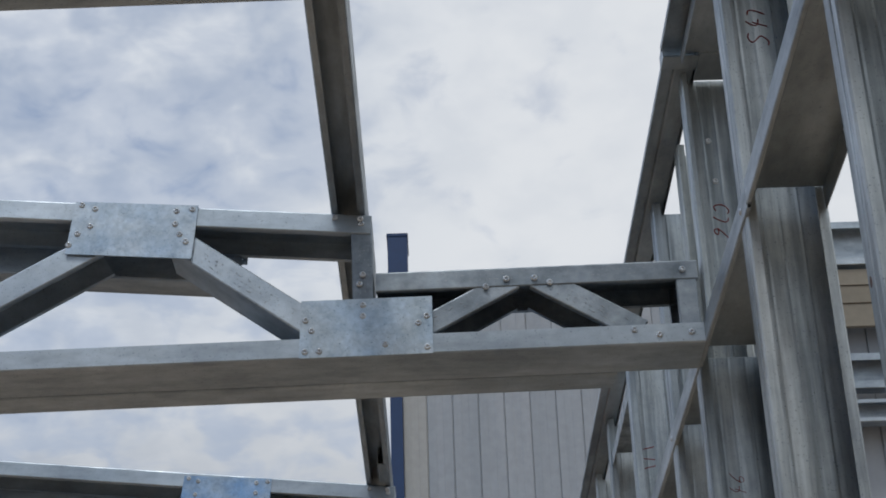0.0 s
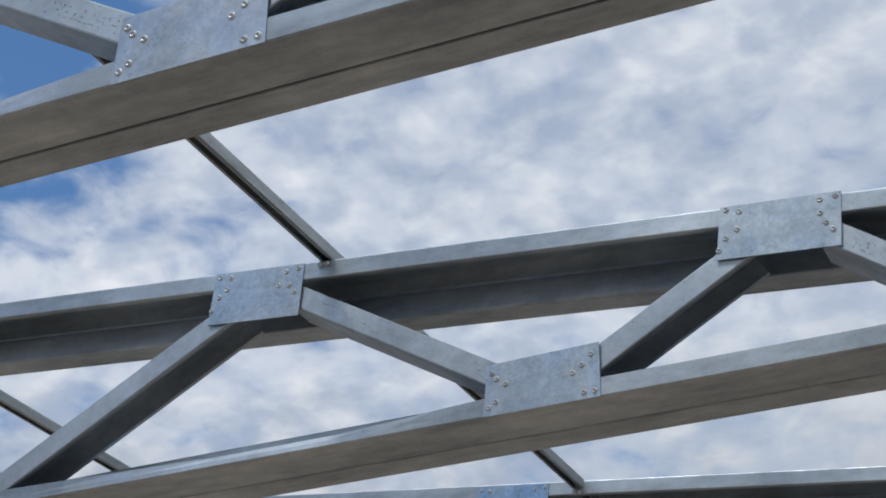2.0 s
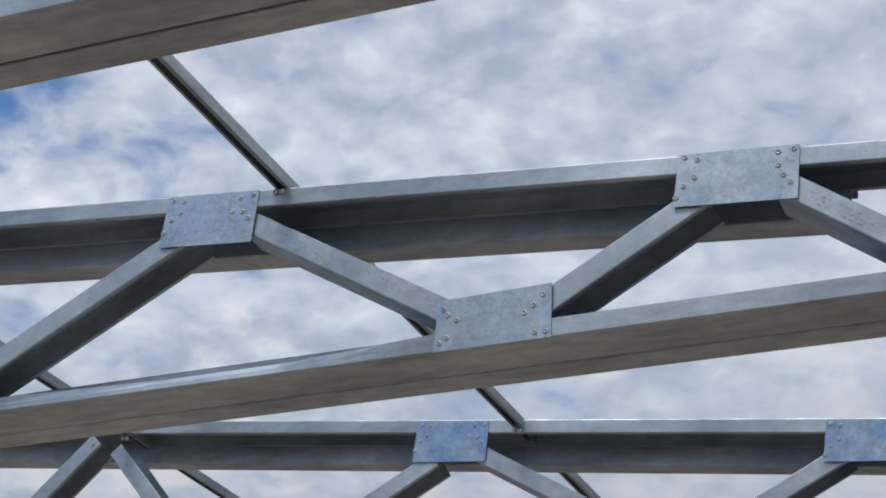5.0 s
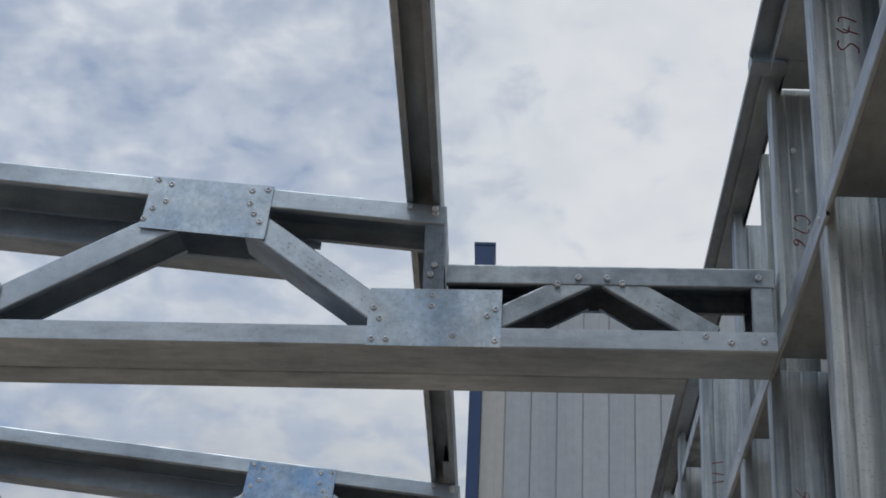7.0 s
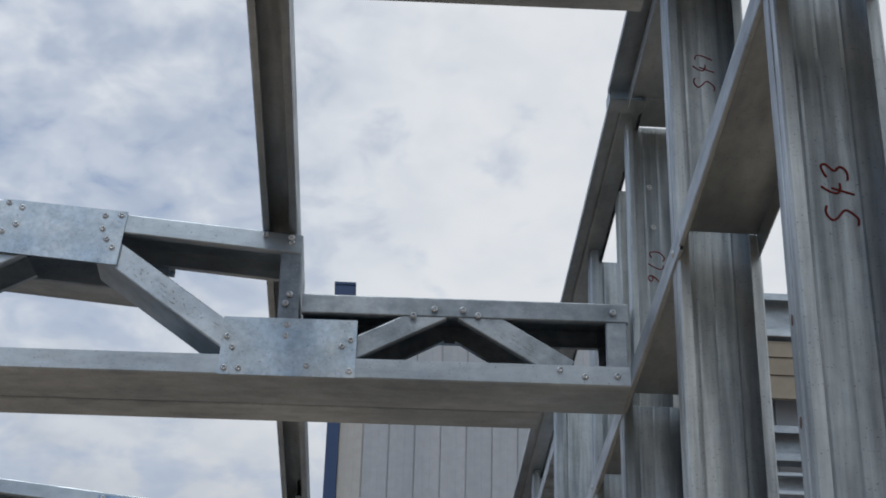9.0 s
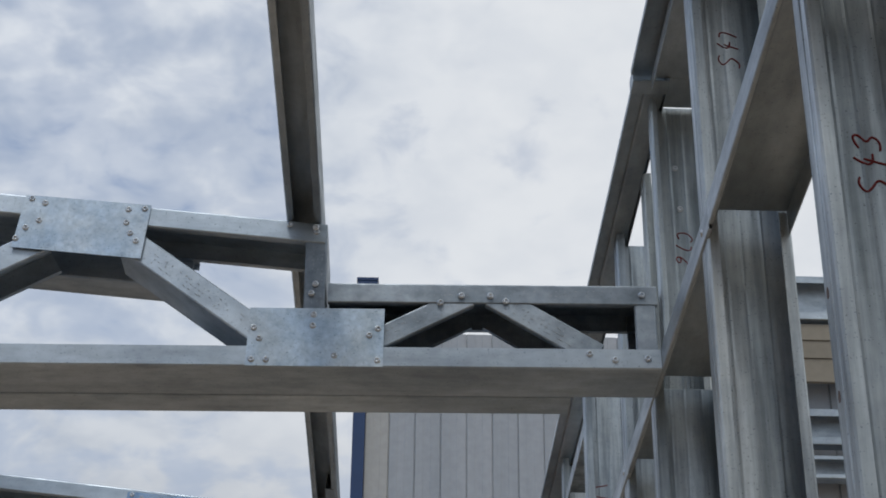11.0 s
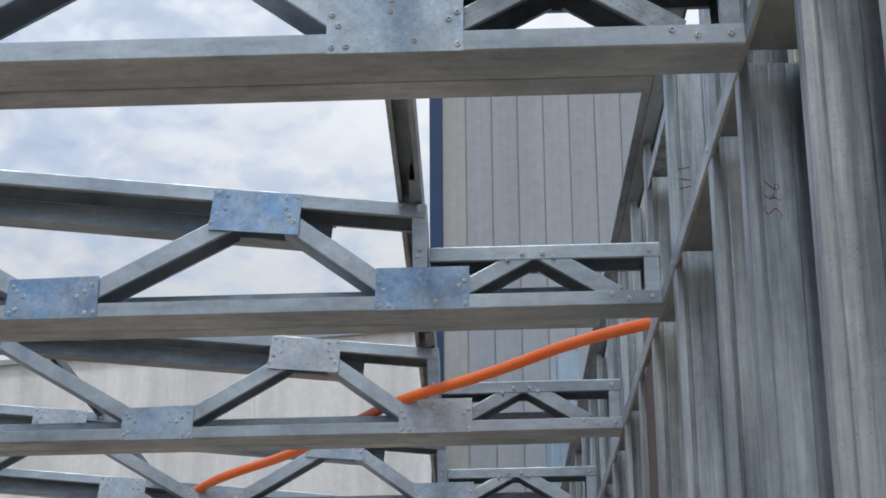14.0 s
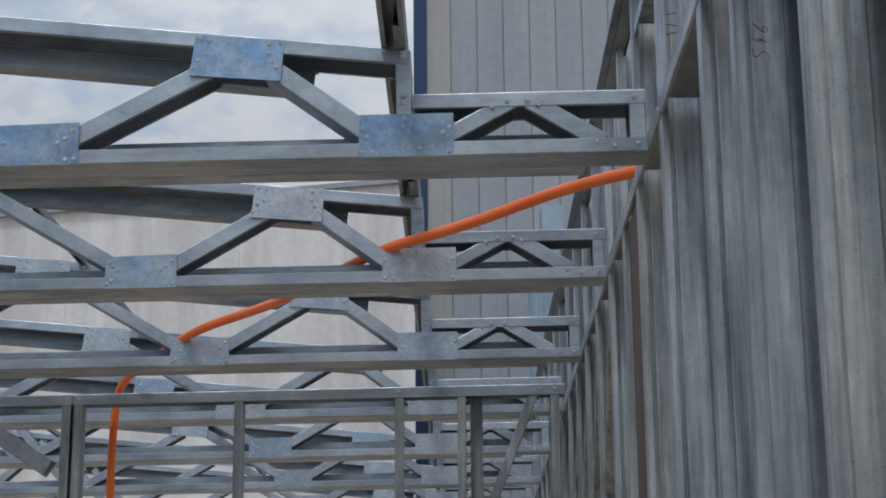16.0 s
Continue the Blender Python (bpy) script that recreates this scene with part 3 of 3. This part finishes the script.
# marker codes, written by hand up the webs; the one on the short stud runs downwards
STROKES = {
    "S": ["59 3a 08 26 54 42 20 01"], "4": ["4a 04 64", "47 30"], "7": ["09 5a 20"], "C": ["58 3a 06 12 30 52"],
    "6": ["5a 26 12 30 52 44 13"], "3": ["08 3a 58 25 53 30 01"],
}


def marking(text, x, z, size, parent, turn=86, thick=0.0011, y=-0.0024):
    cu = bpy.data.curves.new("marking", "CURVE")
    cu.dimensions, cu.bevel_depth, cu.bevel_resolution = "3D", thick, 1
    for n, letter in enumerate(text):
        for line in STROKES[letter]:
            pts = [("0123456789a".index(p[0]) / 10, "0123456789a".index(p[1]) / 10) for p in line.split()]
            sp = cu.splines.new("NURBS")
            sp.points.add(len(pts) - 1)
            for p, (u, v) in zip(sp.points, pts):
                p.co = ((n - (len(text) - 1) / 2) * 0.74 * size + (u - 0.3 + (v - 0.5) * 0.2) * size, (v - 0.5) * size * (1 - 0.08 * n), 0, 1)
            sp.use_endpoint_u, sp.order_u = True, 3
    cu.materials.append(M_INK)
    ob = new("marking", cu)
    ob.parent = parent
    ob.matrix_basis = pose(x, y, z, 90, 0, 0) @ pose(0, 0, 0, 0, 0, turn)
    return tagged(ob, "handwritten dark red marker code")


marking("S47", 0.098, 3.369, 0.040, studs[-0.43], 90, 0.0013)
marking("S43", 0.100, 2.692, 0.043, studs[-1.13], 94, 0.0016)
marking("C76", 0.086, 3.231, 0.036, cripple, -97, 0.0012)
marking("S46", 0.083, 2.717, 0.034, studs[LOW_Y], 88, 0.0007)
# dark discs paint the shade of service holes in the nearest marked stud's flange
for z in (2.505, 2.375):
    bm = bmesh.new()
    rim = [(0.0045 * math.cos(k * math.tau / 10), 0.0075 * math.sin(k * math.tau / 10)) for k in range(10)]
    extrude_profile(bm, rim, (X0 - 0.0006, -0.016, z), (X0 + 0.001, -0.016, z), (0, 1, 0), (0, 0, 1))
    part("hole_plug", bm, M_BROWN, studs[-1.13], "dark disc standing in for a shaded service hole")
# one scrawl farther along that cannot be read
bm = bmesh.new()
for dz, tilt in ((0.026, 0.006), (0.0, -0.004), (-0.028, 0.007)):
    extrude_profile(bm, [(0.054, dz - 0.0012), (0.084, dz - 0.0012 + tilt), (0.084, dz + 0.0012 + tilt), (0.054, dz + 0.0012)], (0, -0.0028, 3.217), (0, -0.0018, 3.217), (1, 0, 0), (0, 0, 1))
part("marking", bm, M_INK, studs[1.33], "faint dark red marker scrawl")

# ---- cross wall ----
CY, CZ = 4.80, ZB - 0.024
FALL = -math.tan(radians(RISE))
cross = thing("wall_cross", "galvanised steel stud partition frame under the trusses", "wall", kind="structure")
for x, way in ((-0.045, 1), (-0.458, 1), (-0.735, 1), (-1.448, 1), (-2.162, 1), (-2.255, -1), (-2.95, 1), (-3.65, 1), (-4.35, 1), (-5.05, 1), (-5.75, 1), (-6.45, 1)):
    bm = bmesh.new()
    channel(bm, (x, CY + 0.045, 0.03), (x, CY + 0.045, CZ - 0.003 + x * FALL), (way, 0, 0), 0.085, 0.04)
    part("stud", bm, M_STUD, cross)
bm = bmesh.new()
channel(bm, (-0.175, CY + 0.045, CZ - 0.03), (-0.95, CY + 0.045, 0.9), (-0.8, 0, 0.4), 0.08, 0.04)
part("diagonal_brace", bm, M_STUD, cross)
for name, z, up in (("top_track", CZ, 1), ("bottom_track", 0.0, -1)):
    for x0, x1 in ((-7.2, -2.209), (-2.205, -0.02)):
        bm = bmesh.new()
        fall = FALL if up > 0 else 0.0
        channel(bm, (x0, CY + 0.045, z + x0 * fall), (x1, CY + 0.045, z + x1 * fall), (0, 0, up), 0.09, 0.048, 0.0)
        t = part(name, bm, M_CHORD, cross)
        if up > 0:
            for x in (-0.065, -0.13, -0.755, -1.468, -2.182, -2.235):
                if x0 < x < x1:
                    screw(t, x, CY - 0.0005, z - 0.02 + x * FALL)
# folded jamb post, open to the front
bm = bmesh.new()
channel(bm, (-0.413, CY + 0.086, 0.03), (-0.413, CY + 0.086, CZ - 0.012), (0, 1, 0), 0.056, 0.08, 0.004, 0.002)
part("jamb_post", bm, M_STUD, cross, "deep folded channel post, shadowed inside")

strut = thing("raking_strut", "loose galvanised channel strut leaning above the partition", "strut")
strut.matrix_basis = pose(0, 0, ZB, 0, RISE, 0) @ pose(0, 0, -ZB)
bm = bmesh.new()
channel(bm, (-3.25, 4.753, ZB + 0.33), (-2.27, 4.753, ZB - 0.33), (0.5, 0, 0.8), 0.09, 0.075)
part("channel", bm, M_WEB, strut)

# ---- ground and neighbours ----
bm = bmesh.new()
box(bm, (-400, -400, -0.3), (400, 400, 0.0))
tagged(link("ground", bm, M_GROUND), "bare sandy building ground", "ground", kind="structure")

shed = thing("factory_shed", "tall pale metal-clad shed with blue corner flashing", "building")
SY = 15.0
# each sheet laps the next with a narrow shadowed seam
x, i = -0.822, 0
while x < 9:
    bm = bmesh.new()
    w = 0.270 if i == 0 else 0.2855
    extrude_profile(bm, [(x, 0.05), (x, 0.004), (x + 0.006, 0), (x + 0.09, 0), (x + 0.094, 0.003), (x + 0.17, 0.003), (x + 0.174, 0), (x + w - 0.013, 0), (x + w - 0.011, 0.012), (x + w - 0.001, 0.012), (x + w, 0.05)],
                    (0, SY, 0), (0, SY, 10.5), (1, 0, 0), (0, 1, 0))
    part("cladding_sheet", bm, M_CLAD_WARM if i == 0 else M_CLAD, shed)
    x += w + 0.002
    i += 1
bm = bmesh.new()
box(bm, (-0.935, SY + 0.052, 0), (9.2, SY + 8, 10.45))
part("shell", bm, M_CLAD, shed)
bm = bmesh.new()
box(bm, (-0.960, SY - 0.04, 0), (-0.824, SY + 0.3, 10.7))
part("corner_flashing", bm, M_BLUE, shed, "dark blue steel corner flashing")
bm = bmesh.new()
box(bm, (-0.957, SY - 0.112, 10.62), (-0.728, SY + 0.39, 11.12))
box(bm, (-0.967, SY - 0.122, 11.118), (-0.718, SY + 0.4, 11.15))
part("flashing_cap", bm, M_BLUE, shed, "dark blue steel cap")

pale = thing("neighbour_building", "weathered pale rendered wall of a neighbouring building", "building")
PANEL = [-13.0, -10.6, -8.4, -6.2, -4.4, -2.69, -0.93]
for x0, x1 in zip(PANEL, PANEL[1:]):
    z0, z1 = [6.68 + (x + 1.0) * 0.078 for x in (x0, x1)]
    bm = bmesh.new()
    extrude_profile(bm, [(x0 + 0.001, 0), (x1 - 0.001, 0), (x1 - 0.001, z1), (x0 + 0.001, z0)], (0, 14.0, 0), (0, 14.25, 0), (1, 0, 0), (0, 0, 1))
    part("wall_panel", bm, M_PALE, pale)
bm = bmesh.new()
extrude_profile(bm, [(-13, 5.74), (-0.91, 6.685), (-0.91, 6.735), (-13, 5.79)], (0, 13.94, 0), (0, 14.3, 0), (1, 0, 0), (0, 0, 1))
part("capping", bm, M_CLAD, pale)

store = thing("corrugated_store", "blue-grey corrugated steel store behind the site", "store")
bm = bmesh.new()
pts = []
x = 0.18
while x < 1.6:
    pts += [(x, 0), (x + 0.03, 0.02), (x + 0.06, 0.02), (x + 0.09, 0)]
    x += 0.1
pts += [(x, 0.6), (0.18, 0.6)]
extrude_profile(bm, pts, (0, 13.0, 0), (0, 13.0, 5.75), (1, 0, 0), (0, 1, 0))
part("wall", bm, M_STORE, store)
bm = bmesh.new()
box(bm, (0.30, 13.05, 5.75), (0.50, 13.5, 6.16))
part("roof_box", bm, M_STORE, store)

column = thing("rusty_post", "rust-brown steel post standing beside the blue-grey store", "post")
bm = bmesh.new()
channel(bm, (0.462, 12.5, 0.0), (0.462, 12.5, 5.62), (0, -1, 0), 0.055, 0.05, 0.012, 0.004)
part("shaft", bm, M_RUSTY, column)
bm = bmesh.new()
box(bm, (0.412, 12.49, 5.62), (0.512, 12.57, 5.635))
part("head_plate", bm, M_RUSTY, column)

# light roof frame beyond the side wall
lean = thing("lean_to_frame", "galvanised steel roof frame of a lean-to outside the wall", "roof frame")
for name, zt, h in (("beam", 4.85, 0.19), ("rail", 4.28, 0.145), ("lower_rail", 4.09, 0.09)):
    bm = bmesh.new()
    channel(bm, (0.5, 3.16, zt - h / 2), (4.0, 3.16, zt - h / 2), (0, 1, 0), h, 0.06, 0.03 if h > 0.1 else 0.015)
    part(name, bm, M_CHORD, lean)
for z0, z1, y in ((4.405, 4.500, 3.125), (4.503, 4.575, 3.12), (4.578, 4.645, 3.115)):
    bm = bmesh.new()
    box(bm, (0.5, y, z0), (4.0, y + 0.02, z1))
    part("fascia_board", bm, M_TAN, lean, "tan board under the beam")
bm = bmesh.new()
pts = []
x = 0.5
while x < 4.0:
    pts += [(x, 0), (x + 0.092, 0), (x + 0.094, 0.008), (x + 0.1, 0.008)]
    x += 0.102
extrude_profile(bm, pts + [(x, 0.03), (0.5, 0.03)], (0, 3.23, 0.4), (0, 3.23, 4.66), (1, 0, 0), (0, 1, 0))
part("back_sheet", bm, M_CLAD, lean, "pale ribbed wall sheet behind the rails")
for x in (0.55, 3.9):
    bm = bmesh.new()
    channel(bm, (x, 3.16, 0), (x, 3.16, 4.75), (1, 0, 0), 0.09, 0.04)
    part("post", bm, M_STUD, lean)

# ---- orange conduit ----
def tube(name, pts, r, mat, parent):
    cu = bpy.data.curves.new(name, "CURVE")
    cu.dimensions = "3D"
    sp = cu.splines.new("NURBS")
    sp.points.add(len(pts) - 1)
    for p, co in zip(sp.points, pts):
        p.co = (*co, 1)
    sp.use_endpoint_u, sp.order_u = True, 4
    cu.bevel_depth, cu.bevel_resolution = r, 3
    cu.materials.append(mat)
    ob = new(name, cu)
    ob.parent = parent
    return ob


conduit = thing("orange_conduit", "bright orange plastic conduit threaded through the trusses", "conduit")
conduit.matrix_basis = pose(0, 0, ZB, 0, RISE, 0) @ pose(0, 0, -ZB)
tube("pipe", [(0.10, 2.02, ZB + 0.10), (0.03, 2.05, ZB + 0.098), (-0.154, 2.35, ZB + 0.143), (-0.327, 2.55, ZB + 0.131), (-0.511, 2.72, ZB + 0.117), (-0.708, 2.92, ZB + 0.124),
              (-0.835, 3.10, ZB + 0.12), (-1.146, 3.600, ZB + 0.098), (-1.378, 3.950, ZB + 0.121), (-1.585, 4.200, ZB + 0.120), (-1.743, 4.520, ZB + 0.113),
              (-1.861, 4.680, ZB + 0.083), (-1.956, 4.820, ZB + 0.066), (-2.022, 4.930, ZB + 0.034), (-2.047, 4.962, ZB - 0.024), (-2.065, 4.96, ZB - 0.3), (-2.065, 4.96, ZB - 0.9), (-2.05, 4.96, 0.05)], 0.0185, M_ORANGE, conduit)
